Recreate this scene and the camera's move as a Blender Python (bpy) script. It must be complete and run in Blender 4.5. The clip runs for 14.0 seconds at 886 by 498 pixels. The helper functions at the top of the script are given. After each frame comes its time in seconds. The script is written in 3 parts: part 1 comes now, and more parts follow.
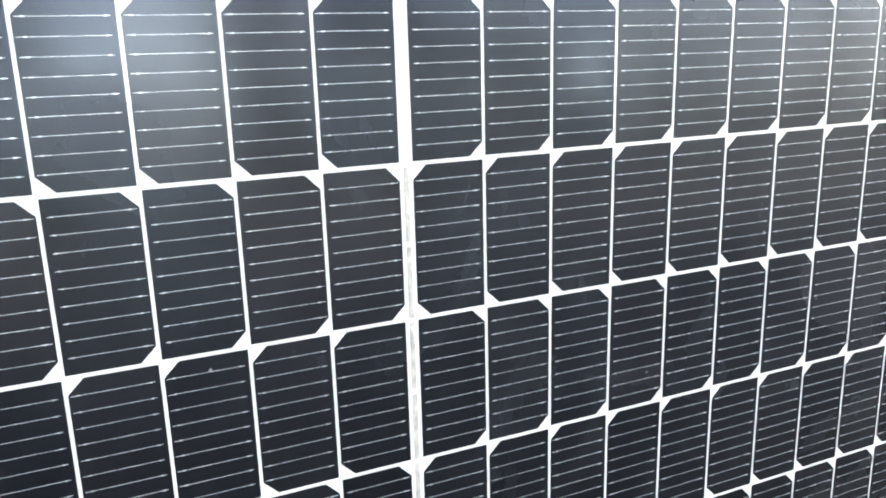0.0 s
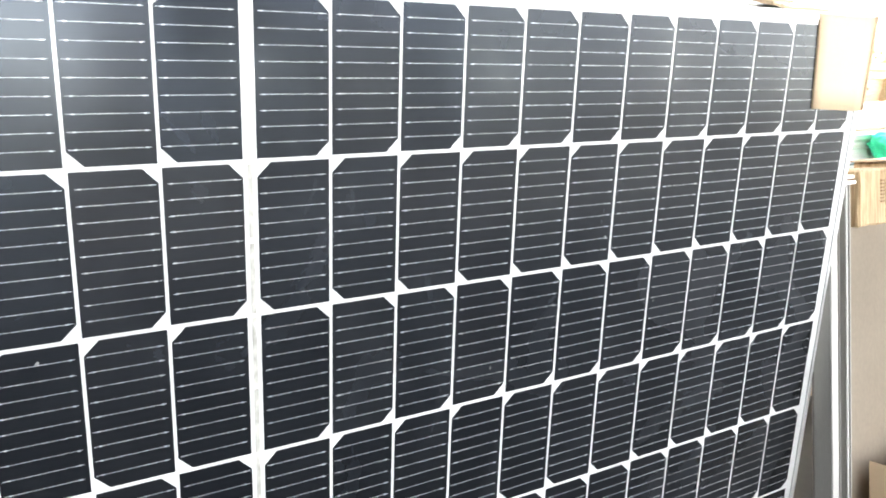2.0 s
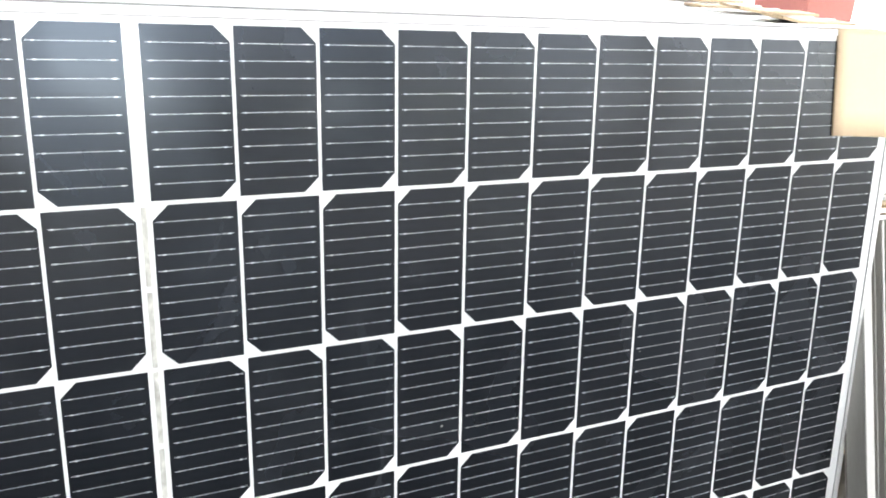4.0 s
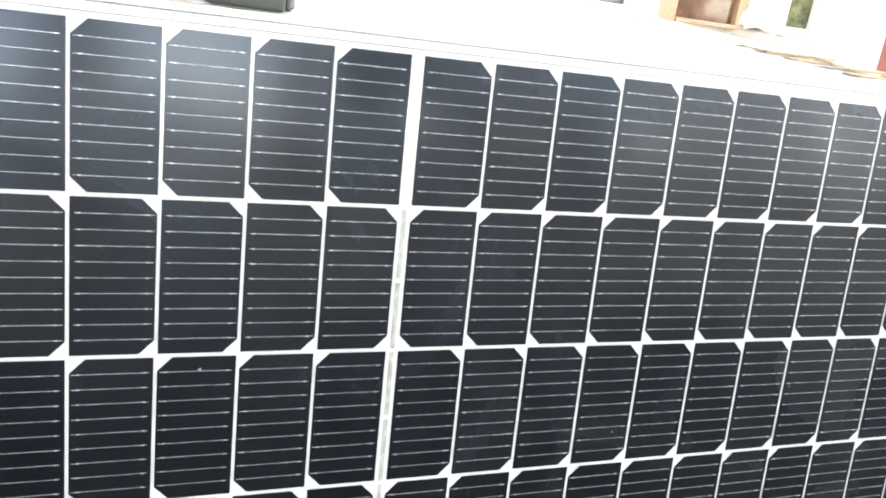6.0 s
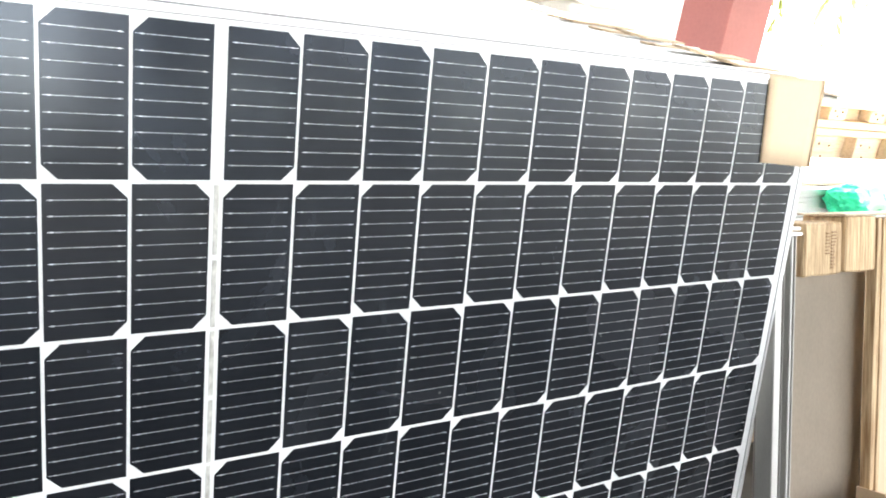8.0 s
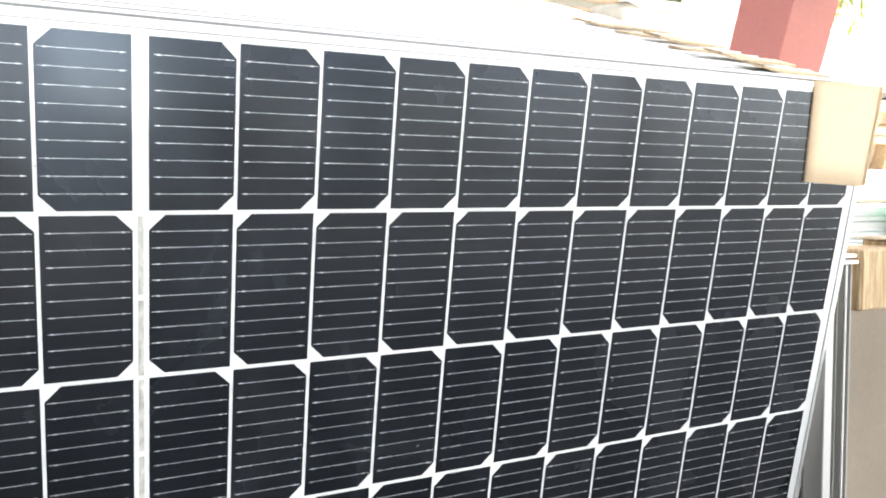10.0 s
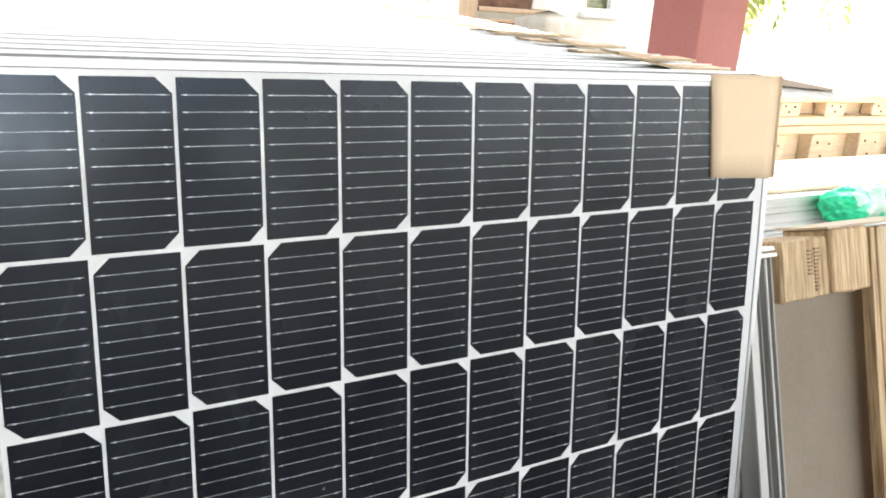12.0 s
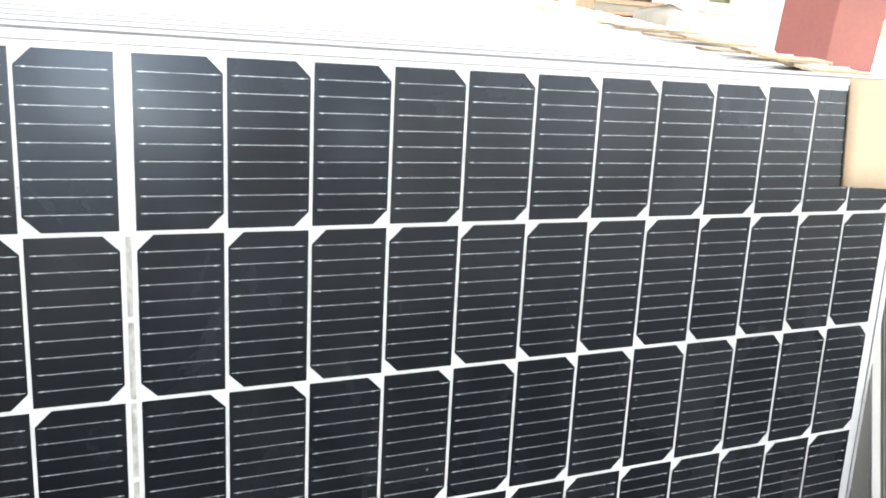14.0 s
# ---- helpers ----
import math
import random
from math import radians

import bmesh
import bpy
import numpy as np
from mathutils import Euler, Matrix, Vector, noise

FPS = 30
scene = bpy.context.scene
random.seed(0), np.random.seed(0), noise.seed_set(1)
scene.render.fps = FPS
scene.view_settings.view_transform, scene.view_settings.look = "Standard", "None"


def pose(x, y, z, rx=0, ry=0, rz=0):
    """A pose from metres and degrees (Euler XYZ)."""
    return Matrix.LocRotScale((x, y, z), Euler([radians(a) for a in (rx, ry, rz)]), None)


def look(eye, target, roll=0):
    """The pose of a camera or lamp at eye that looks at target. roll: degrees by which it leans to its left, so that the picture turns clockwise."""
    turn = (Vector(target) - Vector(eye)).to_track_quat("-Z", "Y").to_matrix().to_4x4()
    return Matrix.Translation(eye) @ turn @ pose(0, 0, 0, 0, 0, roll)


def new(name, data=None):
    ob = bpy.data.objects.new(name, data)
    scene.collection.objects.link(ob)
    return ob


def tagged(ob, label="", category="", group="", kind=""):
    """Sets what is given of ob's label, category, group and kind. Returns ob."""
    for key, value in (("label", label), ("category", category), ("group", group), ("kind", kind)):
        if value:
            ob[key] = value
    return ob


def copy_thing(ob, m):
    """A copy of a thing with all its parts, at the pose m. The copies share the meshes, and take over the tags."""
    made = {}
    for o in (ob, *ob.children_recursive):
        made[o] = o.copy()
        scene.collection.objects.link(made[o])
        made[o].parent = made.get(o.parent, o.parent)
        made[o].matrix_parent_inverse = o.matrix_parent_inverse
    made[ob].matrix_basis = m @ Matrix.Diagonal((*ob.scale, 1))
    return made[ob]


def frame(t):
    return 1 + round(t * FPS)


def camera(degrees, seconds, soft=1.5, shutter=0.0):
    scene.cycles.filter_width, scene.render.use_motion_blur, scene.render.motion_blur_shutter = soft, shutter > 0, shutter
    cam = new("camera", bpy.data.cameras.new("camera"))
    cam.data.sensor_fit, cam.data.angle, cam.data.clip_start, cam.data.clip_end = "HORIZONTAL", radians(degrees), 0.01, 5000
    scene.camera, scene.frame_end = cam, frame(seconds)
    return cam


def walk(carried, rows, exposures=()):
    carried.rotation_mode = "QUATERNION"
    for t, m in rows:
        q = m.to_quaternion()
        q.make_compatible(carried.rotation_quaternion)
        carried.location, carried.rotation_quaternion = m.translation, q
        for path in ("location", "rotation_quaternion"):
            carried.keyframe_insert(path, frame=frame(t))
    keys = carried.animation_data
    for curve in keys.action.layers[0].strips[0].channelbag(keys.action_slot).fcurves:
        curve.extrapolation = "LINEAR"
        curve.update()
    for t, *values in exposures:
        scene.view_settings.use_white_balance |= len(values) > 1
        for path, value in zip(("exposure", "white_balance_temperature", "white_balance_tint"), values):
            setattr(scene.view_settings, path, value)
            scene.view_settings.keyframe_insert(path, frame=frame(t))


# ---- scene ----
FOV = 57.68
PATH = [
    (0.0, -0.3037, -0.6515, 1.0591, 69.882, -1.167, -24.451),
    (0.5, -0.2229, -0.6585, 1.0513, 67.157, -1.455, -15.634),
    (1.0, -0.2339, -0.6914, 1.0592, 66.081, -1.077, -22.450),
    (1.5, -0.2924, -0.6870, 1.0718, 67.008, -3.299, -31.026),
    (2.0, -0.2596, -0.6901, 1.0826, 69.265, -5.332, -30.701),
    (2.2, -0.2133, -0.6912, 1.0844, 70.480, -5.238, -29.522),
    (4.3, -0.0610, -0.6788, 1.0958, 69.747, -3.159, -22.589),
    (4.5, -0.0685, -0.6774, 1.0927, 69.657, -3.259, -20.049),
    (5.0, -0.1522, -0.6830, 1.0964, 69.701, -3.597, -16.013),
    (5.5, -0.2539, -0.7146, 1.0882, 71.272, -4.803, -13.339),
    (6.0, -0.2822, -0.7264, 1.0947, 71.890, -7.916, -19.519),
    (6.5, -0.2492, -0.7321, 1.0985, 72.536, -8.338, -25.606),
    (7.0, -0.2338, -0.7371, 1.0985, 71.905, -7.433, -27.580),
    (7.5, -0.2534, -0.7418, 1.0978, 71.423, -7.904, -29.059),
    (7.7, -0.2620, -0.7443, 1.0986, 71.527, -8.740, -31.173),
    (9.8, -0.1359, -0.7004, 1.1021, 70.875, -7.332, -28.530),
    (10.0, -0.0945, -0.6858, 1.1062, 71.359, -7.436, -26.156),
    (10.5, -0.0148, -0.6679, 1.0994, 72.123, -4.918, -22.802),
    (11.0, 0.0059, -0.6688, 1.1018, 72.453, -2.981, -26.838),
    (11.5, 0.0037, -0.6664, 1.1118, 72.660, -3.898, -30.329),
    (12.0, -0.0006, -0.6786, 1.1035, 73.124, -3.952, -30.308),
    (12.5, -0.0015, -0.6797, 1.1059, 72.310, -3.969, -30.633),
    (13.0, -0.0029, -0.6802, 1.1035, 71.851, -4.955, -31.119),
    (13.5, -0.0035, -0.6713, 1.1039, 71.722, -5.145, -26.389),
    (14.0, -0.0262, -0.6759, 1.1061, 71.720, -5.383, -22.690),
]

cam = camera(FOV, 14.0, soft=1.85)
EXPOSURES = [(0.0, 4.32, 6970, 8), (0.5, 4.27, 7020, 8), (1.0, 4.57, 7220, 9), (2.2, 4.45, 7220, 9), (4.5, 4.27, 7220, 9), (5.0, 4.42, 7220, 9), (5.5, 4.09, 7220, 9), (6.5, 4.17, 7220, 9), (7.7, 4.17, 7170, 9), (11.0, 4.05, 7170, 9), (12.0, 3.65, 7270, 9), (13.0, 3.65, 7270, 9), (14.0, 4.05, 7170, 9)]
walk(cam, [(t, pose(x, y, z, rx, ry, rz)) for t, x, y, z, rx, ry, rz in PATH], EXPOSURES)

# ---------------------------------------------------------------- light
SUN_AZ, SUN_EL = radians(55), radians(52)      # azimuth from +y towards +x
world = bpy.data.worlds.new("sky")
scene.world = world
world.use_nodes = True
wn = world.node_tree
sky = wn.nodes.new("ShaderNodeTexSky")
sky.sky_type = "NISHITA"
sky.sun_disc = False
sky.sun_elevation = SUN_EL
sky.sun_rotation = SUN_AZ
sky.dust_density = 0.1
sky.ozone_density = 4.0
sky.air_density = 1.2
haze = wn.nodes.new("ShaderNodeHueSaturation")      # thin high haze takes the blue out of the sky
haze.inputs["Saturation"].default_value = 0.34
wn.links.new(sky.outputs[0], haze.inputs["Color"])
wn.links.new(haze.outputs[0], wn.nodes["Background"].inputs[0])
wn.nodes["Background"].inputs[1].default_value = 0.13

sun_data = bpy.data.lights.new("sun", "SUN")
sun_data.energy = 4.0
sun_data.angle = radians(0.6)
sun_data.color = (1.0, 0.95, 0.87)
sun = new("sun", sun_data)
sun_dir = Vector((math.sin(SUN_AZ) * math.cos(SUN_EL), math.cos(SUN_AZ) * math.cos(SUN_EL), math.sin(SUN_EL)))
sun.matrix_world = look(sun_dir * 20, (0, 0, 0))


# ---------------------------------------------------------------- materials
def material(name, base, rough=0.6, metal=0.0, second=None, scale=8.0, stretch=(1, 1, 1), amount=0.5, grain=0.0,
             grain_scale=120.0, bump=0.0, coat=0.0, coat_rough=0.05, vary=0.0, transmit=0.0, world_space=False):
    """Principled material with a large-scale blotch between two colours, a fine grain, bump and a change from object to object."""
    m = bpy.data.materials.new(name)
    m.use_nodes = True
    nt = m.node_tree
    p = nt.nodes["Principled BSDF"]
    p.inputs["Roughness"].default_value = rough
    p.inputs["Metallic"].default_value = metal
    p.inputs["Coat Weight"].default_value = coat
    p.inputs["Coat Roughness"].default_value = coat_rough
    p.inputs["Transmission Weight"].default_value = transmit
    if world_space:
        co = nt.nodes.new("ShaderNodeNewGeometry").outputs["Position"]
    else:
        co = nt.nodes.new("ShaderNodeTexCoord").outputs["Object"]
    mp = nt.nodes.new("ShaderNodeMapping")
    mp.inputs["Scale"].default_value = stretch
    nt.links.new(co, mp.inputs[0])
    n1 = nt.nodes.new("ShaderNodeTexNoise")
    n1.inputs["Scale"].default_value = scale
    n1.inputs["Detail"].default_value = 5
    n1.inputs["Roughness"].default_value = 0.6
    nt.links.new(mp.outputs[0], n1.inputs["Vector"])
    ramp = nt.nodes.new("ShaderNodeMapRange")
    ramp.inputs[1].default_value, ramp.inputs[2].default_value = 0.35, 0.68
    ramp.inputs[4].default_value = amount
    nt.links.new(n1.outputs[0], ramp.inputs[0])
    mix = nt.nodes.new("ShaderNodeMix")
    mix.data_type = "RGBA"
    mix.inputs[6].default_value = (*base, 1)
    mix.inputs[7].default_value = (*(second or [c * 0.8 for c in base]), 1)
    nt.links.new(ramp.outputs[0], mix.inputs[0])
    col = mix.outputs[2]
    n2 = nt.nodes.new("ShaderNodeTexNoise")
    n2.inputs["Scale"].default_value = grain_scale
    n2.inputs["Detail"].default_value = 3
    nt.links.new(mp.outputs[0], n2.inputs["Vector"])
    if grain or vary:
        hsv = nt.nodes.new("ShaderNodeHueSaturation")
        val = nt.nodes.new("ShaderNodeMapRange")
        val.inputs[1].default_value, val.inputs[2].default_value = 0.25, 0.75
        val.inputs[3].default_value, val.inputs[4].default_value = 1 - grain, 1 + grain
        nt.links.new(n2.outputs[0], val.inputs[0])
        info = nt.nodes.new("ShaderNodeObjectInfo")
        ran = nt.nodes.new("ShaderNodeMapRange")
        ran.inputs[3].default_value, ran.inputs[4].default_value = 1 - vary, 1 + vary
        nt.links.new(info.outputs["Random"], ran.inputs[0])
        mul = nt.nodes.new("ShaderNodeMath")
        mul.operation = "MULTIPLY"
        nt.links.new(val.outputs[0], mul.inputs[0])
        nt.links.new(ran.outputs[0], mul.inputs[1])
        nt.links.new(mul.outputs[0], hsv.inputs["Value"])
        nt.links.new(col, hsv.inputs["Color"])
        col = hsv.outputs[0]
    nt.links.new(col, p.inputs["Base Color"])
    if bump:
        b = nt.nodes.new("ShaderNodeBump")
        b.inputs["Strength"].default_value = bump
        b.inputs["Distance"].default_value = 0.002
        nt.links.new(n2.outputs[0], b.inputs["Height"])
        nt.links.new(b.outputs[0], p.inputs["Normal"])
    return m


def glazed(m, smear=0.25, low=0.03, tint=None):
    """Front glass of the laminate over m: a clear coat whose gloss changes with finger smears and dust."""
    nt = m.node_tree
    p = nt.nodes["Principled BSDF"]
    geo = nt.nodes.new("ShaderNodeNewGeometry")
    n = nt.nodes.new("ShaderNodeTexNoise")
    n.inputs["Scale"].default_value = 5.0
    n.inputs["Detail"].default_value = 6
    n.inputs["Distortion"].default_value = 0.8
    nt.links.new(geo.outputs["Position"], n.inputs["Vector"])
    r = nt.nodes.new("ShaderNodeMapRange")
    r.inputs[1].default_value, r.inputs[2].default_value = 0.4, 0.72
    r.inputs[3].default_value, r.inputs[4].default_value = low, smear
    nt.links.new(n.outputs[0], r.inputs[0])
    if tint:                                   # anti-reflection layer over the dark cells gives a bluish gloss
        info = nt.nodes.new("ShaderNodeObjectInfo")
        shade = nt.nodes.new("ShaderNodeValToRGB")
        shade.color_ramp.elements[0].color = (*tint, 1)
        shade.color_ramp.elements[1].color = (0.74, 0.84, 1.0, 1)
        for at, colour in ((0.35, (0.62, 0.72, 0.90, 1)), (0.7, (0.76, 0.83, 1.0, 1))):
            shade.color_ramp.elements.new(at).color = colour
        nt.links.new(info.outputs["Random"], shade.inputs[0])
        nt.links.new(shade.outputs[0], p.inputs["Specular Tint"])
        streak_map = nt.nodes.new("ShaderNodeMapping")       # faint pale streaks: wiped dust, with blurred reflections painted in
        streak_map.inputs["Scale"].default_value = (1.6, 1.0, 0.7)
        streak_map.inputs["Rotation"].default_value = (0, 0.5, 0)
        nt.links.new(geo.outputs["Position"], streak_map.inputs[0])
        film = nt.nodes.new("ShaderNodeTexNoise")
        film.inputs["Scale"].default_value = 9.0
        film.inputs["Detail"].default_value = 4
        film.inputs["Distortion"].default_value = 1.2
        nt.links.new(streak_map.outputs[0], film.inputs["Vector"])
        amount = nt.nodes.new("ShaderNodeMapRange")
        amount.inputs[1].default_value, amount.inputs[2].default_value = 0.56, 0.78
        nt.links.new(film.outputs[0], amount.inputs[0])
        dust_and_reflection = nt.nodes.new("ShaderNodeMix")
        dust_and_reflection.data_type = "RGBA"
        dust_and_reflection.inputs[7].default_value = (0.015, 0.017, 0.020, 1)
        nt.links.new(amount.outputs[0], dust_and_reflection.inputs[0])
        nt.links.new(p.inputs["Base Color"].links[0].from_socket, dust_and_reflection.inputs[6])
        nt.links.new(dust_and_reflection.outputs[2], p.inputs["Base Color"])
        p.inputs["Specular IOR Level"].default_value = 0.54
        nt.links.new(r.outputs[0], p.inputs["Roughness"])
        return m
    p.inputs["Coat Weight"].default_value = 1.0
    p.inputs["Specular IOR Level"].default_value = 0.0
    p.inputs["Coat IOR"].default_value = 1.5
    nt.links.new(r.outputs[0], p.inputs["Coat Roughness"])
    return m


M_CELL = glazed(material("monocrystalline_cell", (0.0046, 0.0053, 0.0064), 0.45, 0, (0.0070, 0.0081, 0.0100), 6, (1, 1, 1), 0.7,
                         0.25, 60, 0, 0, 0.1, 0.22), 0.34, 0.18, (0.66, 0.78, 1.0))
M_BACK = glazed(material("white_backsheet", (0.68, 0.68, 0.675), 0.6, 0, (0.62, 0.62, 0.61), 14, (1, 1, 1), 0.5, 0.03, 300))
# bright and dark mottle paints broken glints along the wires
M_WIRE = material("glinting_tinned_wire", (0.72, 0.73, 0.75), 0.4, 0.3, (0.34, 0.345, 0.36), 90, (1, 1, 1), 0.8, 0.3, 420, world_space=True)
M_PAD = material("solder_pad", (0.66, 0.67, 0.69), 0.4, 0.4, None, 80)
M_RIBBON = material("bus_ribbon", (0.52, 0.51, 0.47), 0.5, 0.0, (0.20, 0.19, 0.17), 110, (1, 1, 0.5), 0.85, 0.2, 260)
M_ALU = material("anodised_aluminium", (0.74, 0.74, 0.735), 0.5, 0.35, (0.58, 0.58, 0.58), 5, (0.3, 4, 4), 0.6, 0.05, 300)
M_ALU_BRIGHT = material("bright_aluminium", (0.86, 0.86, 0.85), 0.4, 0.5, (0.78, 0.78, 0.77), 5, (0.3, 4, 4), 0.6, 0.05, 300)
# one channel metal in two tones: shaded walls first, then the lit lip
M_ALU_SHADED = material("shaded_aluminium", (0.36, 0.35, 0.325), 0.55, 0.2, (0.29, 0.28, 0.255), 6, (3, 3, 0.4), 0.7, 0.06, 200)
M_ALU_LIT = material("lit_aluminium", (0.46, 0.45, 0.43), 0.55, 0.2, (0.40, 0.39, 0.37), 6, (3, 3, 0.4), 0.7, 0.05, 200)
M_GAP_PALE = material("pale_gap_fill", (0.50, 0.50, 0.49), 0.85, 0, (0.42, 0.42, 0.41), 20)
M_GRIT = material("grey_grit", (0.30, 0.30, 0.29), 0.9)
M_SEAL_GAP = material("sealant_and_gap_grey", (0.22, 0.22, 0.22), 0.6)
M_CARD = material("kraft_cardboard", (0.74, 0.565, 0.385), 0.85, 0, (0.68, 0.51, 0.34), 6, (1, 1, 1), 0.6, 0.02, 180, 0.04, vary=0.05)
M_CARD_EDGE = material("cardboard_edge", (0.54, 0.41, 0.27), 0.9, 0, (0.40, 0.29, 0.18), 90, (1, 1, 0.1), 0.8, 0.2, 300)
M_TAUPE = material("brown_grey_cardboard_sheet", (0.26, 0.21, 0.16), 0.85, 0, (0.20, 0.16, 0.12), 4, (1, 1, 0.6), 0.8, 0.06, 160, 0.08)
M_WOOD = material("pallet_wood", (0.62, 0.46, 0.28), 0.8, 0, (0.24, 0.13, 0.055), 14, (11, 11, 0.5), 0.9, 0.12, 60, 0.3, vary=0.12)
M_WOOD_H = material("pallet_board", (0.62, 0.51, 0.38), 0.8, 0, (0.46, 0.36, 0.25), 14, (0.6, 8, 8), 0.7, 0.1, 60, 0.25, vary=0.1)
M_PLY = material("pale_plywood", (0.58, 0.45, 0.31), 0.75, 0, (0.48, 0.36, 0.24), 7, (4, 4, 0.6), 0.6, 0.05, 120, 0.1)
M_INK = material("dark_ink", (0.10, 0.055, 0.03), 0.8)
M_STAMP = material("faded_stamp_ink", (0.24, 0.14, 0.075), 0.8, 0, (0.36, 0.24, 0.14), 90)
# red is greyed so the veiling haze over the column sits in its colour
M_MAROON = material("hazed_maroon_paint", (0.28, 0.098, 0.095), 0.6, 0, (0.225, 0.082, 0.082), 3.5, (1, 1, 1), 0.7, 0.06, 90, 0.1)
M_JOINT = material("pale_mortar_line", (0.62, 0.45, 0.42), 0.8)
M_WHITE = material("white_render", (0.80, 0.79, 0.75), 0.85, 0, (0.72, 0.70, 0.65), 1.5, (1, 1, 1), 0.7, 0.05, 60, 0.2)
M_GREY_GLASS = material("window_glass", (0.06, 0.07, 0.08), 0.06, 0, (0.12, 0.13, 0.12), 3, (1, 1, 1), 0.7)
# paler blotches in the brown pane's colour stand for reflections
M_BROWN_GLASS = material("brown_glass_with_reflections", (0.09, 0.045, 0.025), 0.08, 0, (0.28, 0.15, 0.10), 9, (1, 1, 1), 0.7)
M_LEAFY_GLASS = material("window_glass_with_leafy_view", (0.03, 0.04, 0.02), 0.08, 0, (0.25, 0.26, 0.12), 14, (1, 1, 1), 0.8)
M_FRAME_WOOD = material("varnished_frame_wood", (0.52, 0.37, 0.25), 0.5, 0, (0.40, 0.27, 0.17), 10, (5, 5, 0.6), 0.7, 0.08, 60)
M_FRAME_DARK = material("dark_stained_wood", (0.20, 0.125, 0.085), 0.6, 0, (0.12, 0.075, 0.05), 10, (0.6, 5, 5), 0.7, 0.1, 60)
M_COVER = material("dusty_plastic_cover", (0.46, 0.44, 0.38), 0.5, 0, (0.38, 0.36, 0.30), 7, (2, 2, 0.5), 0.7, 0.05, 60, 0.1)
M_GREEN = material("green_plastic_film", (0.006, 0.72, 0.36), 0.3, 0, (0.03, 0.80, 0.46), 9, (1, 1, 1), 0.8, 0.1, 40, 0.3)
M_MINT = material("pale_green_plastic_film", (0.46, 0.90, 0.68), 0.3, 0, (0.80, 0.92, 0.86), 9, (1, 1, 1), 0.8, 0.08, 40, 0.3)
M_TARP = material("white_tarpaulin", (0.82, 0.81, 0.78), 0.6, 0, (0.72, 0.70, 0.66), 3, (1, 1, 1), 0.6, 0.04, 60, 0.1)
M_SLATE = material("grey_fibre_sheet", (0.20, 0.18, 0.17), 0.8, 0, (0.15, 0.14, 0.13), 5)
M_DARK = material("dark_grey_plastic", (0.075, 0.08, 0.075), 0.5, 0, (0.055, 0.06, 0.055), 12, (1, 1, 1), 0.6, 0.08, 200, 0.1)
M_ORANGE = material("orange_cable_sheath", (0.75, 0.13, 0.03), 0.45)
M_BLACK = material("black_cable_and_gap_shade", (0.03, 0.03, 0.03), 0.45)
M_GROUND = material("worn_asphalt", (0.040, 0.041, 0.042), 0.9, 0, (0.062, 0.061, 0.058), 0.8, (1, 1, 1), 0.8, 0.15, 30, 0.5)
M_LEAF = material("palm_leaf", (0.17, 0.20, 0.07), 0.5, 0, (0.24, 0.24, 0.09), 3, (1, 1, 1), 0.8, 0.1, 20)
leaf_nodes = M_LEAF.node_tree                 # thin fronds let the sun through
glow = leaf_nodes.nodes.new("ShaderNodeBsdfTranslucent")
glow.inputs["Color"].default_value = (0.28, 0.32, 0.11, 1)
leaf_mix = leaf_nodes.nodes.new("ShaderNodeMixShader")
leaf_mix.inputs[0].default_value = 0.6
leaf_nodes.links.new(leaf_nodes.nodes["Principled BSDF"].outputs[0], leaf_mix.inputs[1])
leaf_nodes.links.new(glow.outputs[0], leaf_mix.inputs[2])
leaf_nodes.links.new(leaf_mix.outputs[0], leaf_nodes.nodes["Material Output"].inputs[0])
M_TRUNK = material("palm_trunk", (0.22, 0.17, 0.12), 0.9, 0, (0.13, 0.10, 0.07), 9, (1, 1, 5), 0.8, 0.2, 40, 0.5)


# ---------------------------------------------------------------- mesh helpers
def mesh_from(name, bm, mat):
    me = bpy.data.meshes.new(name)
    bm.normal_update()
    bm.to_mesh(me)
    bm.free()
    for m in (mat if isinstance(mat, (list, tuple)) else [mat]):
        me.materials.append(m)
    return me


def part(name, bm, mat, parent, label=""):
    """Links bm as one mesh under parent. bm may be a mesh that is shared already."""
    me = bm if isinstance(bm, bpy.types.Mesh) else mesh_from(name, bm, mat)
    ob = new(name, me)
    ob.parent = parent
    if label:
        tagged(ob, label)
    return ob


def thing(name, m, label, category, group="", kind=""):
    ob = new(name)
    ob.empty_display_size = 0.05
    ob.matrix_world = m
    return tagged(ob, label, category, group, kind)


def single(name, bm, mat, m, label, category, group="", kind=""):
    ob = new(name, mesh_from(name, bm, mat))
    ob.matrix_world = m
    return tagged(ob, label, category, group, kind)


def block(x0, y0, z0, x1, y1, z1, bevel=0.0, bm=None, segments=1):
    bm = bm or bmesh.new()
    m = Matrix.Translation(((x0 + x1) / 2, (y0 + y1) / 2, (z0 + z1) / 2)) @ Matrix.Diagonal((abs(x1 - x0), abs(y1 - y0), abs(z1 - z0), 1))
    r = bmesh.ops.create_cube(bm, size=1, matrix=m)
    if bevel:
        edges = list({e for v in r["verts"] for e in v.link_edges})
        bmesh.ops.bevel(bm, geom=edges, offset=bevel, segments=segments, affect="EDGES", profile=0.6)
    return bm


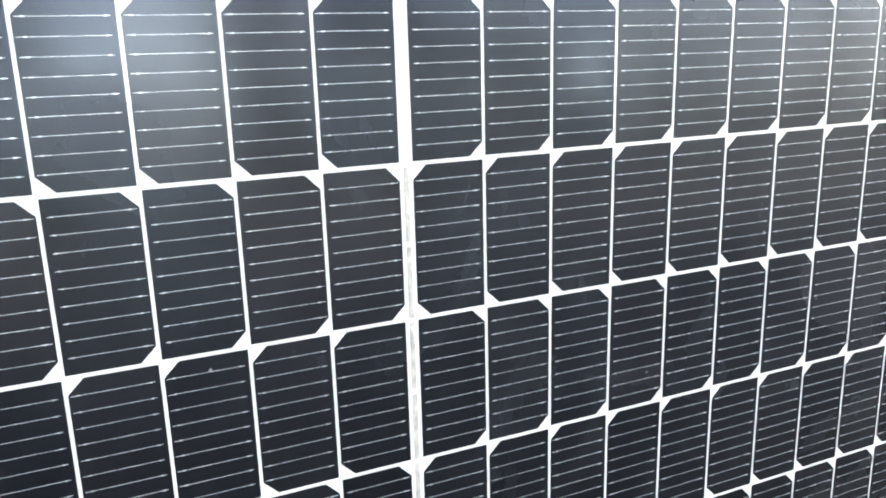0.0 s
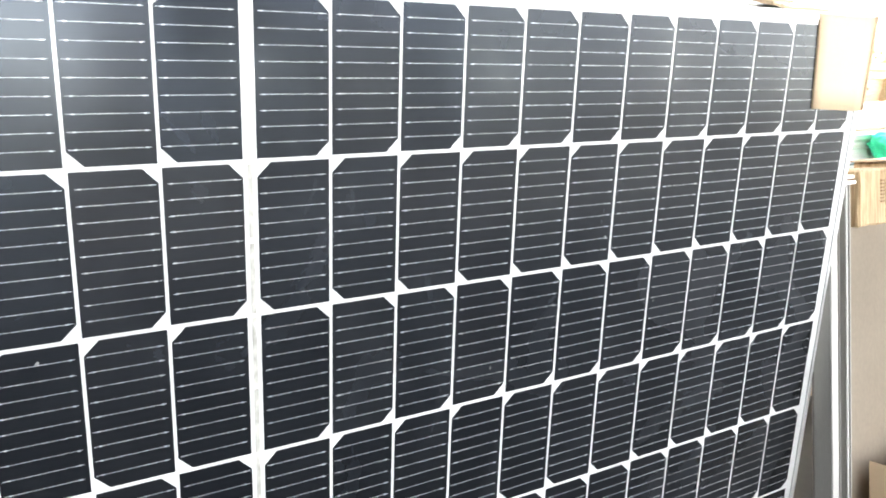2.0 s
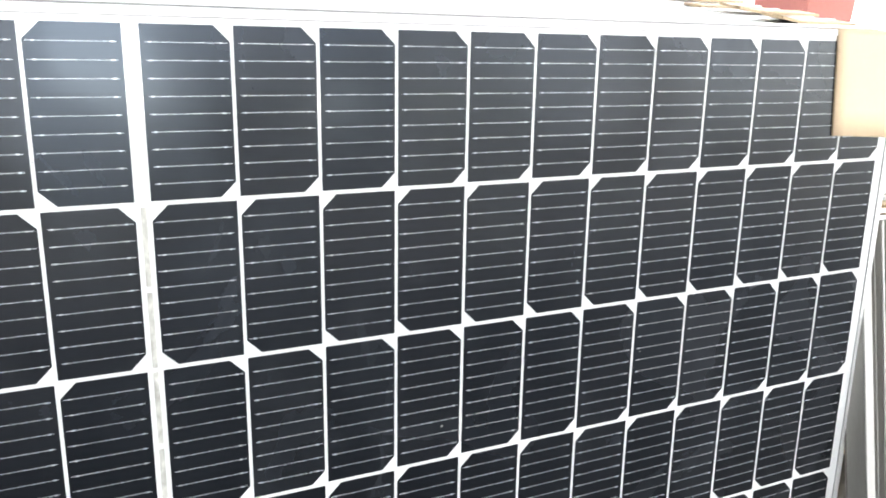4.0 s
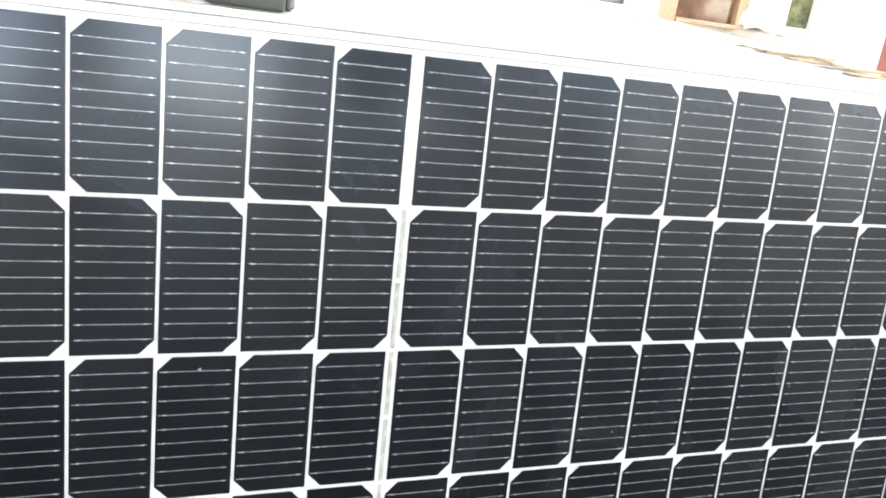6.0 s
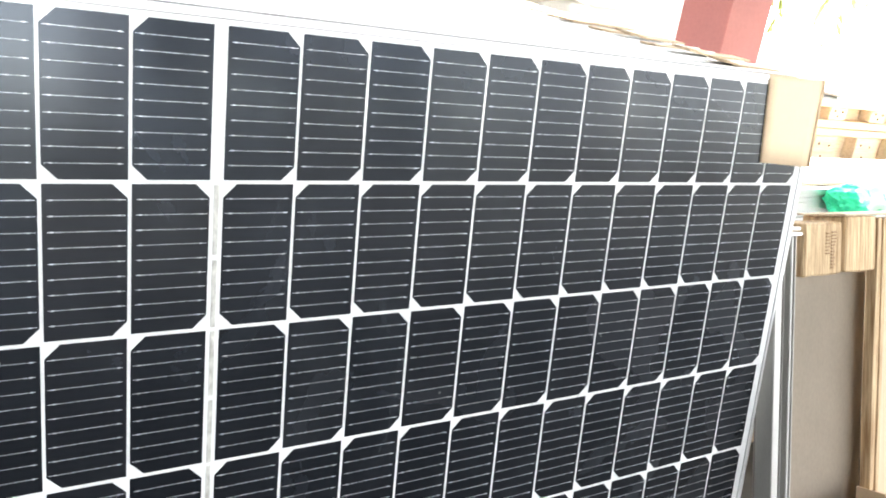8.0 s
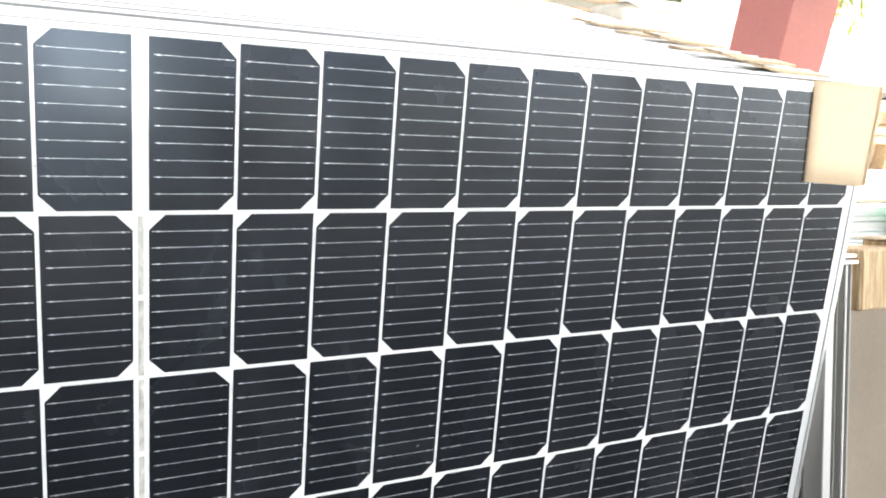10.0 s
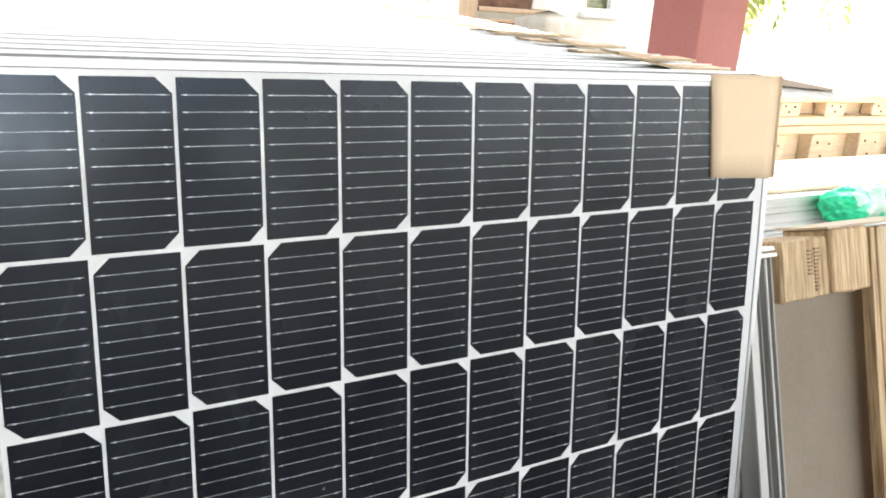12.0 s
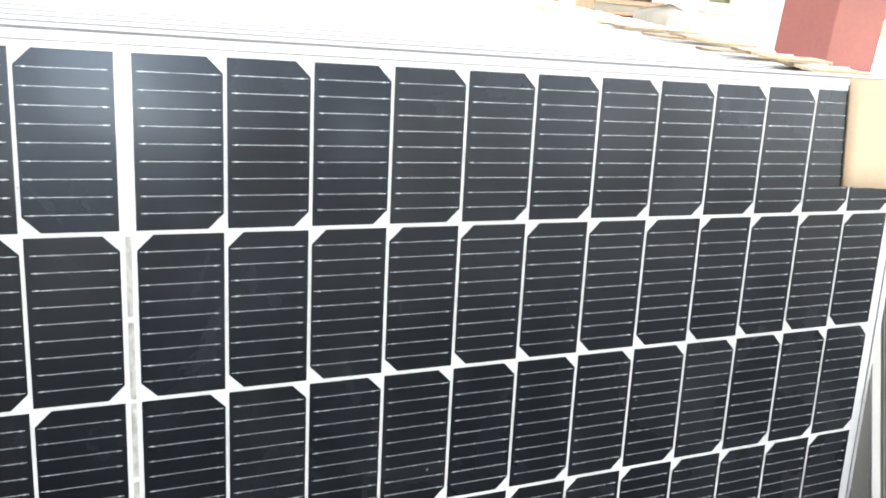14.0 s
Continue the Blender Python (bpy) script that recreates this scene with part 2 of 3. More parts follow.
def rough_block(x0, y0, z0, x1, y1, z1, seed, wear=0.003, cuts=3, bevel=0.003):
    """A sawn timber piece with worn, slightly uneven edges."""
    bm = block(x0, y0, z0, x1, y1, z1, bevel)
    bmesh.ops.subdivide_edges(bm, edges=[e for e in bm.edges if e.calc_length() > 0.02], cuts=cuts, use_grid_fill=True)
    for v in bm.verts:
        v.co += wear * noise.noise_vector(v.co * 22 + Vector((seed * 7.3, seed, 0)))
    return bm


def prism(profile, x0, x1, inset):
    """Sweeps a (y, v) profile along x; inset(v) shortens both ends, for mitred corners."""
    bm = bmesh.new()
    a = [bm.verts.new((x0 + inset(v), y, v)) for y, v in profile]
    b = [bm.verts.new((x1 - inset(v), y, v)) for y, v in profile]
    n = len(profile)
    for i in range(n):
        j = (i + 1) % n
        bm.faces.new((a[i], a[j], b[j], b[i]))
    bm.faces.new(a[::-1])
    bm.faces.new(b)
    bmesh.ops.recalc_face_normals(bm, faces=bm.faces)
    return bm


def tube(points, radius, sides=8, bm=None):
    bm = bm or bmesh.new()
    pts = [Vector(p) for p in points]
    rings = []
    for i, p in enumerate(pts):
        d = (pts[min(i + 1, len(pts) - 1)] - pts[max(i - 1, 0)]).normalized()
        q = d.to_track_quat("Z", "Y").to_matrix()
        r = radius(i / (len(pts) - 1)) if callable(radius) else radius
        rings.append([bm.verts.new(p + q @ Vector((r * math.cos(2 * math.pi * k / sides), r * math.sin(2 * math.pi * k / sides), 0)))
                      for k in range(sides)])
    for a, b in zip(rings, rings[1:]):
        for k in range(sides):
            bm.faces.new((a[k], a[(k + 1) % sides], b[(k + 1) % sides], b[k])).smooth = True
    bm.faces.new(rings[0][::-1])
    bm.faces.new(rings[-1])
    return bm


# ---------------------------------------------------------------- ground
GZ = -0.004
bm = bmesh.new()
bmesh.ops.create_grid(bm, x_segments=60, y_segments=60, size=1)
for v in bm.verts:
    r = v.co.xy.length
    k = 6 + 394 * r ** 4
    v.co = Vector((v.co.x * k, v.co.y * k, 0))
    d = v.co.xy.length
    if d > 7:
        v.co.z += 0.05 * noise.noise(v.co * 0.2)
single("ground", bm, M_GROUND, Matrix.Translation((0, 0, GZ)), "dark worn asphalt yard ground", "ground", kind="structure")

# ---------------------------------------------------------------- solar panels
PW, PH, PD = 2.095, 1.043, 0.035
CELL_W, CELL_H, GAP, ROW_GAP, MID = 0.0809, 0.1642, 0.0037, 0.0043, 0.0075
TOP_MARGIN = 0.0156
LEAN = Matrix.Rotation(radians(-6.5), 4, "X")


def rail_profile(outer, sign, lip):
    """Hollow frame profile with a front lip over the glass and a back flange; v runs inwards from outer."""
    o, s = outer, -sign
    return [(0.0, o + s * 0.0008), (0.0008, o), (PD - 0.0008, o), (PD, o + s * 0.0008), (PD, o + s * 0.028), (PD - 0.0018, o + s * 0.028),
            (PD - 0.0018, o + s * 0.002), (0.0085, o + s * 0.002), (0.0085, o + s * lip), (0.0, o + s * lip)]


def side_rail(sign, lip):
    bm = prism(rail_profile(PW / 2, 1, lip), 0, PH, lambda v: abs(PW / 2 - v))
    for v in bm.verts:
        x, y, z = v.co
        v.co = (sign * z, y, x)
    bmesh.ops.recalc_face_normals(bm, faces=bm.faces)
    return bm


def panel_body(root):
    part("top_rail", prism(rail_profile(PH, 1, 0.0085), -PW / 2, PW / 2, lambda v: abs(PH - v)), M_ALU, root)
    part("bottom_rail", prism(rail_profile(0, -1, 0.0085), -PW / 2, PW / 2, lambda v: abs(v)), M_ALU, root)
    part("side_rail", side_rail(1, 0.011), M_ALU, root)
    part("side_rail", side_rail(-1, 0.011), M_ALU, root)


front = thing("solar_panel", LEAN, "black monocrystalline half-cell solar panel with white grid lines and aluminium frame", "solar panel",
              "stacked solar panels")
panel_body(front)
part("backsheet", block(-PW / 2 + 0.0105, 0.0016, 0.008, PW / 2 - 0.0105, 0.0070, PH - 0.008), M_BACK, front, "white laminate sheet behind the cells")
seal = bmesh.new()
for z0, z1 in ((0.0085, 0.0095), (PH - 0.0095, PH - 0.0085)):
    block(-PW / 2 + 0.012, 0.0010, z0, PW / 2 - 0.012, 0.0018, z1, bm=seal)
for sx in (-1, 1):
    xa, xb = sx * (PW / 2 - 0.011), sx * (PW / 2 - 0.012)
    block(min(xa, xb), 0.0010, 0.0095, max(xa, xb), 0.0018, PH - 0.0095, bm=seal)
part("sealant", seal, M_SEAL_GAP, front, "thin grey seal between frame and glass")

# one half cell: two corners of one long side are cut
CUT = 0.0150
w, h = CELL_W / 2, CELL_H / 2
outline = [(-w, -h), (w - CUT, -h), (w, -h + CUT), (w, h - CUT), (w - CUT, h), (-w, h)]
bm = bmesh.new()
lo = [bm.verts.new((x, 0.0, z)) for x, z in outline]
hi = [bm.verts.new((x, -0.0005, z)) for x, z in outline]
bm.faces.new(hi)
for i in range(len(outline)):
    j = (i + 1) % len(outline)
    bm.faces.new((lo[i], lo[j], hi[j], hi[i]))
bmesh.ops.recalc_face_normals(bm, faces=bm.faces)
CELL_MESH = mesh_from("cell", bm, M_CELL)


def busbar_mesh(mirror):
    bm = bmesh.new()
    for i in range(1, 10):
        z = -h + i * CELL_H / 10
        x0, x1 = (-w + 0.0045, w - 0.0022)
        block(x0, -0.0008, z - 0.00022, x1, -0.0004, z + 0.00022, bm=bm)
        for x in (-w + 0.0085, w - 0.0085):
            block(x - 0.0015, -0.0010, z - 0.00058, x + 0.0015, -0.0004, z + 0.00058, bm=bm)
    if mirror:
        for v in bm.verts:
            v.co.x = -v.co.x
        bmesh.ops.reverse_faces(bm, faces=bm.faces)
    me = mesh_from("contact_grid", bm, [M_WIRE, M_PAD])
    for k, f in enumerate(me.polygons):
        f.material_index = 0 if (k // 6) % 3 == 0 else 1
    return me


BUS = busbar_mesh(False)
for r in range(6):
    for c in range(-12, 12):
        k = c if c >= 0 else -c - 1
        x = MID + k * (CELL_W + GAP) + w
        x = x if c >= 0 else -x
        z = PH - TOP_MARGIN - r * (CELL_H + ROW_GAP) - h
        cut_right = (r % 2 == 0) == (c >= 0)
        cell = part("cell", CELL_MESH, None, front)
        cell.matrix_basis = Matrix.Translation((x, 0.0015, z)) @ (Matrix.Identity(4) if cut_right else Matrix.Rotation(math.pi, 4, "Y"))
        part("contact_grid", BUS, None, cell)

# the soldered ribbons that run down the middle strip
for r in range(6):
    for k in range(2):
        if r == 0:
            continue
        z1 = PH - TOP_MARGIN - r * (CELL_H + ROW_GAP) - k * 0.085
        part("ribbon", block(-0.0026, 0.0009, z1 - 0.080, 0.0026, 0.0016, z1 - 0.001), M_RIBBON, front, "mottled grey solder ribbon" if r == 1 else "")

# bits of grit stuck to the glass
speck_rng = random.Random(6)
for u, v, size in ((-0.2145, 0.676, 0.0022), (0.3185, 0.568, 0.0019), (0.502, 0.730, 0.0014), (-0.090, 0.905, 0.0010), (0.610, 0.62, 0.0012), (0.15, 0.42, 0.0012)):
    bm = bmesh.new()
    bmesh.ops.create_icosphere(bm, subdivisions=2, radius=1)
    for q in bm.verts:
        q.co = Vector((q.co.x * size * 0.95, q.co.y * 0.0006, q.co.z * size * 0.65)) * (1 + 0.5 * noise.noise(q.co * 2.3 + Vector((u * 40, v, 0))))
    speck = part("grit", bm, M_GRIT, front)
    speck.matrix_basis = Matrix.Translation((u, 0.0006, v)) @ Matrix.Rotation(speck_rng.uniform(0, 3), 4, "Y")

# the panels stacked behind it, back to back on the ground
rear = thing("solar_panel", Matrix.Translation((0, 0.048, 0.0024)) @ LEAN, "solar panel standing in the stack, aluminium frame edge showing", "solar panel",
             "stacked solar panels")
panel_body(rear)
# dark strip painted where the shaded gap shows under each frame edge
part("gap_shade_strip", block(-PW / 2 + 0.002, -0.0005, PH - 0.016, PW / 2 - 0.002, -0.0001, PH - 0.0040), M_SEAL_GAP, rear, "thin dark strip painting the shaded gap below the frame edge")
part("laminate", block(-PW / 2 + 0.011, 0.0016, 0.008, PW / 2 - 0.011, 0.0070, PH - 0.008), M_BACK, rear)
# added gap fillers: the pale one lightens, the dark one paints shade
part("gap_strip", block(-PW / 2 + 0.02, PD + 0.0001, PH - 0.040, PW / 2 - 0.02, PD + 0.0040, PH - 0.006), M_GAP_PALE, rear, "added pale grey strip lightening the gap between the frames")
part("gap_strip", block(-PW / 2 + 0.02, PD + 0.0001, PH - 0.040, PW / 2 - 0.02, PD + 0.0118, PH - 0.014), M_BLACK, front, "dark strip painting the shade in the gap behind the front frame")
rng = random.Random(4)
STACK = 31
RISE = 0.05                                    # the bearers under the stack slope up towards the back
PITCH = 0.0391
for k in range(1, STACK):
    copy_thing(rear, Matrix.Translation((rng.uniform(-0.004, 0.004), 0.048 + k * PITCH, RISE * (0.048 + k * PITCH) + rng.uniform(0, 0.0005))) @ LEAN)


def over_top(y_world, dz=0.0):
    """Height of the stack's top edges, and how far back they lie."""
    top = LEAN @ Vector((0, 0, PH))
    return top.y + y_world, top.z + RISE * y_world + dz


for bx in (-0.72, 0.62):
    bm = bmesh.new()
    ends = [[bm.verts.new((x, y, z)) for y, z in ((0.045, GZ), (1.38, GZ), (1.38, GZ + RISE * 1.34), (0.045, GZ + 0.001))] for x in (bx, bx + 0.1)]
    for i in range(4):
        bm.faces.new((ends[0][i], ends[0][(i + 1) % 4], ends[1][(i + 1) % 4], ends[1][i]))
    bm.faces.new(ends[0][::-1])
    bm.faces.new(ends[1])
    bmesh.ops.recalc_face_normals(bm, faces=bm.faces)
    single("timber_bearer", bm, M_WOOD, Matrix.Identity(4), "sloping timber bearer under the stacked panels", "timber", "bearers under the stack")


# ---------------------------------------------------------------- cardboard corner guards
def bent_sheet(rows, thick):
    """Thick sheet through rows of points (each row runs along the sheet's width)."""
    bm = bmesh.new()
    n, m = len(rows), len(rows[0])
    P = [[Vector(p) for p in row] for row in rows]
    N = []
    for i in range(n):
        line = []
        for j in range(m):
            a = P[min(i + 1, n - 1)][j] - P[max(i - 1, 0)][j]
            b = P[i][min(j + 1, m - 1)] - P[i][max(j - 1, 0)]
            line.append(a.cross(b).normalized())
        N.append(line)
    A = [[bm.verts.new(P[i][j]) for j in range(m)] for i in range(n)]
    B = [[bm.verts.new(P[i][j] + N[i][j] * thick) for j in range(m)] for i in range(n)]
    for i in range(n - 1):
        for j in range(m - 1):
            bm.faces.new((A[i][j], A[i][j + 1], A[i + 1][j + 1], A[i + 1][j])).smooth = True
            bm.faces.new((B[i][j], B[i + 1][j], B[i + 1][j + 1], B[i][j + 1])).smooth = True
    rim = [(0, j) for j in range(m)] + [(i, m - 1) for i in range(1, n)] + [(n - 1, j) for j in range(m - 2, -1, -1)] + [(i, 0) for i in range(n - 2, 0, -1)]
    for (i, j), (k, l) in zip(rim, rim[1:] + rim[:1]):
        f = bm.faces.new((A[i][j], A[k][l], B[k][l], B[i][j]))
        f.material_index = 1
    bmesh.ops.recalc_face_normals(bm, faces=bm.faces)
    return bm


# front guard: a flap over the glass, folded back across the top rail and round the end
def front_guard():
    rows = []
    steps = [(-0.0010, 0.148), (-0.0010, 0.110), (-0.0010, 0.070), (-0.0010, 0.030), (-0.0008, 0.008), (-0.0002, -0.0008), (0.004, -0.0014), (0.044, -0.0016)]
    for y, down in steps:
        t = max(0, down) / 0.148
        xl, xr = 0.9050 + 0.015 * t, 1.0512 - 0.0015 * t
        rows.append([(xl + (xr - xl) * i / 6, y - 0.0015 * math.sin(math.pi * i / 6) * min(1, t * 3) - 0.0008 * t, PH - down - 0.003 * t + 0.0065 * t * (1 - i / 6))
                     for i in range(7)])
    return bent_sheet(rows, 0.0032)


guard = thing("cardboard_guard", LEAN, "plain tan cardboard guard folded over the front panel's corner", "cardboard", "cardboard corner guards")
part("flap", front_guard(), [M_CARD, M_CARD_EDGE], guard)
rows = [[(1.0520, y, z) for z in (PH - 0.150, PH - 0.1, PH - 0.05, PH + 0.002)] for y in (-0.004, 0.010, 0.024, 0.037)]
part("end_flap", bent_sheet(rows, 0.003), [M_CARD, M_CARD_EDGE], guard)

guard_rng = random.Random(11)
for k in range(0, STACK, 2):
    yb, zb = over_top(0.048 + k * PITCH, 0.0022)
    xl, xr = guard_rng.uniform(0.842, 0.862), guard_rng.uniform(0.985, 1.020)
    lift = guard_rng.choice((0.0, 0.003, 0.0, 0.007))
    depth = guard_rng.uniform(0.036, 0.046)
    skew = guard_rng.uniform(-0.006, 0.006)
    rows = []
    for y in (0.0, depth * 0.5, depth):
        rows.append([(xl + (xr - xl) * i / 6, y + skew * i / 6, RISE * y + (lift * (1 - i / 2.5) ** 2 if i < 2.5 else 0)) for i in range(7)])
    single("cardboard_guard", bent_sheet(rows, 0.0035), [M_CARD, M_CARD_EDGE], Matrix.Translation((0, yb, zb + 0.0030 * (k % 4 == 2) + 0.0001)),
           "flat tan cardboard strip lying on the stacked panels' corners", "cardboard", "cardboard corner guards")

# ---------------------------------------------------------------- tool on top of the stack
yb, zb = over_top(0.085, 0.002)
tool = thing("handheld_device", Matrix.Translation((-0.172, yb, zb)) @ Matrix.Rotation(radians(-14), 4, "Z"), "dark grey boxy handheld device lying on the panel frames",
             "device")
part("body", block(-0.048, 0.0, 0.0, 0.040, 0.07, 0.062, 0.006, segments=3), M_DARK, tool)
part("end_cap", block(0.0402, 0.003, 0.003, 0.0445, 0.067, 0.059, 0.004, segments=2), M_DARK, tool)
part("cable_gland", tube([(-0.047, 0.03, 0.022), (-0.058, 0.03, 0.021), (-0.066, 0.03, 0.020)], 0.009, 10), M_BLACK, tool)
for i in range(6):
    dark = i in (2, 5)
    pts = []
    for q in range(33):
        u = q / 32
        pts.append((-0.232 - (0.20 + 0.035 * i) * u, yb + 0.004 + 0.008 * i + 0.016 * math.sin(4.5 * u + i * 1.3) * u,
                    zb + 0.0035 + 0.006 * (i % 3) + 0.007 * math.sin(math.pi * u) * (i % 2)))
    single("cable", tube(pts, 0.0021, 8), M_BLACK if dark else M_ORANGE, Matrix.Identity(4),
           "loose %s cable lying across the panel frames" % ("black" if dark else "orange"), "cable", "cables on the stack")

# ---------------------------------------------------------------- things leaning beside the stack
TILT = Matrix.Translation((-0.018, -0.1200, GZ + 0.003)) @ Matrix.Rotation(radians(-17), 4, "X")


def leaning_channel(x0, x1, lip, back, top):
    rail = thing("aluminium_channel", TILT, "grey aluminium channel leaning upright beside the panel stack", "metal profile", "leaning aluminium channels")
    # lit lip and shaded walls get their light from these two colours
    part("front_lip", block(x0, 0.0, 0.0, x0 + lip, 0.003, top, 0.0008), M_ALU_LIT, rail, "front lip painted in the lighter, lit tone")
    part("side_wall", block(x0, 0.0032, 0.0, x0 + 0.003, back - 0.0002, top), M_ALU_SHADED, rail)
    part("web", block(x0, back, 0.0, x1, back + 0.003, top, 0.0008), M_ALU_SHADED, rail)
    part("far_lip", block(x1 - 0.003, 0.012, 0.0, x1, back - 0.0002, top), M_ALU_SHADED, rail)
    return rail


leaning_channel(1.060, 1.1035, 0.019, 0.034, 0.780)
leaning_channel(1.105, 1.1365, 0.005, 0.030, 0.786)
# added sheet darkens the gap where the sunlit crate would show through
single("gap_filler_sheet", block(1.060, 0.038, 0.0, 1.137, 0.041, 0.700, 0.0008), M_SLATE, TILT, "dark grey sheet added to darken the gap behind the aluminium channels", "metal sheet")
for k, s in enumerate((0.787, 0.797)):
    single("aluminium_cap_strip", block(1.094, 0.0 + 0.004 * k, s, 1.137, 0.038, s + 0.0065, 0.001), M_ALU, TILT,
           "short bright aluminium strip lying across the leaning channels", "metal profile", "aluminium cap strips")

pallet = thing("wooden_pallet", TILT @ Matrix.Translation((0.006, 0.035, -0.002)), "weathered wooden pallet tipped up and leaning beside the panels", "pallet")
stamped = part("stamped_block", rough_block(1.146, -0.030, 0.709, 1.269, 0.060, 0.812, 1), M_WOOD, pallet, "wooden block with a dark heat-treatment stamp")
stamp = bmesh.new()
for i in range(7):
    block(1.213, -0.0325, 0.789 - i * 0.0065, 1.213 + (0.011, 0.014, 0.009, 0.013, 0.012, 0.008, 0.012)[i], -0.0295, 0.7915 - i * 0.0065, bm=stamp)
for i in range(12):
    block(1.2300, -0.0325, 0.7905 - i * 0.0063, 1.2300 + (0.015, 0.013, 0.016, 0.012, 0.009, 0.006, 0.009, 0.006, 0.010, 0.008, 0.011, 0.008)[i], -0.0295,
          0.7940 - i * 0.0063, bm=stamp)
part("stamp", stamp, M_STAMP, stamped, "dark unreadable stamp")
part("spacer_block", rough_block(1.2705, -0.038, 0.711, 1.374, 0.060, 0.8225, 2), M_WOOD, pallet)
for i, (xa, xb, dy) in enumerate(((1.3755, 1.3870, -0.040), (1.3875, 1.3985, -0.036), (1.3990, 1.4110, -0.039))):
    part("upright_board", rough_block(xa, dy, 0.0, xb, -0.018, 0.818 - 0.002 * i, 5 + i, 0.0014, 5, 0.001), M_WOOD, pallet)
part("top_board", rough_block(1.255, -0.043, 0.8235, 1.56, 0.062, 0.8275, 9, 0.0006, 3, 0.0008), M_WOOD_H, pallet)
part("deck_board", block(1.4120, -0.034, 0.0, 1.95, -0.016, 0.818, 0.002), M_PLY, pallet, "pale plywood face with nail marks")
for x, z in ((1.446, 0.775), (1.476, 0.772), (1.468, 0.725), (1.455, 0.625), (1.4465, 0.627), (1.520, 0.77), (1.530, 0.63), (1.49, 0.42)):
    nail = bmesh.new()
    bmesh.ops.create_cone(nail, cap_ends=True, segments=8, radius1=0.0028, radius2=0.0024, depth=0.002,
                          matrix=Matrix.Translation((x - 0.008, -0.0348, z)) @ Matrix.Rotation(radians(90), 4, "X"))
    part("nail", nail, M_INK, pallet)

single("cardboard_sheet", block(1.1385, 0.045, 0.0, 1.430, 0.053, 0.7045, 0.0015), M_TAUPE, TILT, "taupe cardboard sheet standing inside the tipped pallet", "cardboard")

carton = thing("carton", TILT, "open-topped tan carton standing in front of the cardboard sheet", "box")
part("front_wall", block(1.195, -0.1000, 0.0, 1.3700, -0.0960, 0.250, 0.001), M_CARD, carton)
part("side_wall", block(1.195, -0.0955, 0.0, 1.199, 0.0145, 0.252, 0.001), M_CARD, carton)
part("side_wall", block(1.366, -0.0955, 0.0, 1.370, 0.0145, 0.254, 0.001), M_CARD, carton)
part("flap", bent_sheet([[(1.21 + 0.15 * i / 4, -0.094 + 0.06 * q, 0.254 - 0.022 * q) for i in range(5)] for q in (0, 0.4, 0.8, 1.0)], 0.003), [M_CARD, M_CARD_EDGE], carton)

# ---------------------------------------------------------------- aluminium rails with a green bag
crate = thing("wooden_crate", Matrix.Translation((-0.044, -0.022, GZ)), "closed timber crate carrying aluminium rails", "crate")
part("crate_body", block(1.50, 0.44, 0.0, 3.05, 0.84, 0.603, 0.004), M_PLY, crate)
for i in range(3):
    part("lid_board", block(1.48, 0.40 + 0.152 * i, 0.6035, 3.07, 0.545 + 0.152 * i, 0.622, 0.002), M_WOOD_H, crate)
rail_rng = random.Random(8)
RAIL_Z = 0.619
for layer in range(3):
    for k in range(6):
        if layer == 0 and k == 0:
            y0 = 0.452
        else:
            y0 = 0.500 + k * 0.049
        dx = rail_rng.uniform(-0.03, 0.03)
        z0 = RAIL_Z + layer * 0.0385
        prof = [(y0, z0), (y0 + 0.044, z0), (y0 + 0.044, z0 + 0.036), (y0 + 0.028, z0 + 0.036), (y0 + 0.028, z0 + 0.026), (y0 + 0.016, z0 + 0.026),
                (y0 + 0.016, z0 + 0.036), (y0, z0 + 0.036), (y0, z0 + 0.022), (y0 + 0.005, z0 + 0.019), (y0 + 0.005, z0 + 0.013), (y0, z0 + 0.010)]
        single("mounting_rail", prism(prof, 1.46 + dx, 3.02 + dx, lambda v: 0), M_ALU_BRIGHT, Matrix.Translation((-0.044, -0.022, 0)),
               "long bright aluminium mounting rail lying on the crate", "metal rail", "bundled aluminium rails")
for i in range(2):
    single("loose_plank", rough_block(1.50 + 0.03 * i, 0.530 + 0.150 * i, 0.7195, 2.98, 0.655 + 0.150 * i, 0.7315, 20 + i, 0.0012, 4), M_WOOD_H, Matrix.Translation((-0.044, -0.022, 0.0145)),
           "pale sawn plank lying on the aluminium rails", "plank", "planks on the rails")

bm = bmesh.new()
bmesh.ops.create_icosphere(bm, subdivisions=5, radius=1)
for v in bm.verts:
    d = v.co.copy()
    f = 1 + 0.20 * noise.noise(d * 1.6 + Vector((3, 1, 0))) + 0.13 * abs(noise.noise(d * 4.1)) + 0.05 * noise.noise(d * 9.5)
    pinch = 1 - 0.28 * math.exp(-((d.x - 0.05) / 0.16) ** 2)
    v.co = Vector((d.x * 0.138 * f, d.y * 0.045 * f * pinch, d.z * 0.050 * f * pinch))
    v.co.z = max(v.co.z, -0.046)
for f in bm.faces:
    f.smooth = True
    c = f.calc_center_median()
    q = c.x + 0.06 * noise.noise(c * 18) + 0.04 * noise.noise(c * 45)
    f.material_index = 0 if q < -0.045 or noise.noise(c * 30 + Vector((5, 2, 1))) > 0.36 else 1
single("plastic_bag", bm, [M_GREEN, M_MINT], Matrix.Translation((1.862, 0.440, 0.710)), "crumpled bright green plastic bag lying by the rails", "bag")

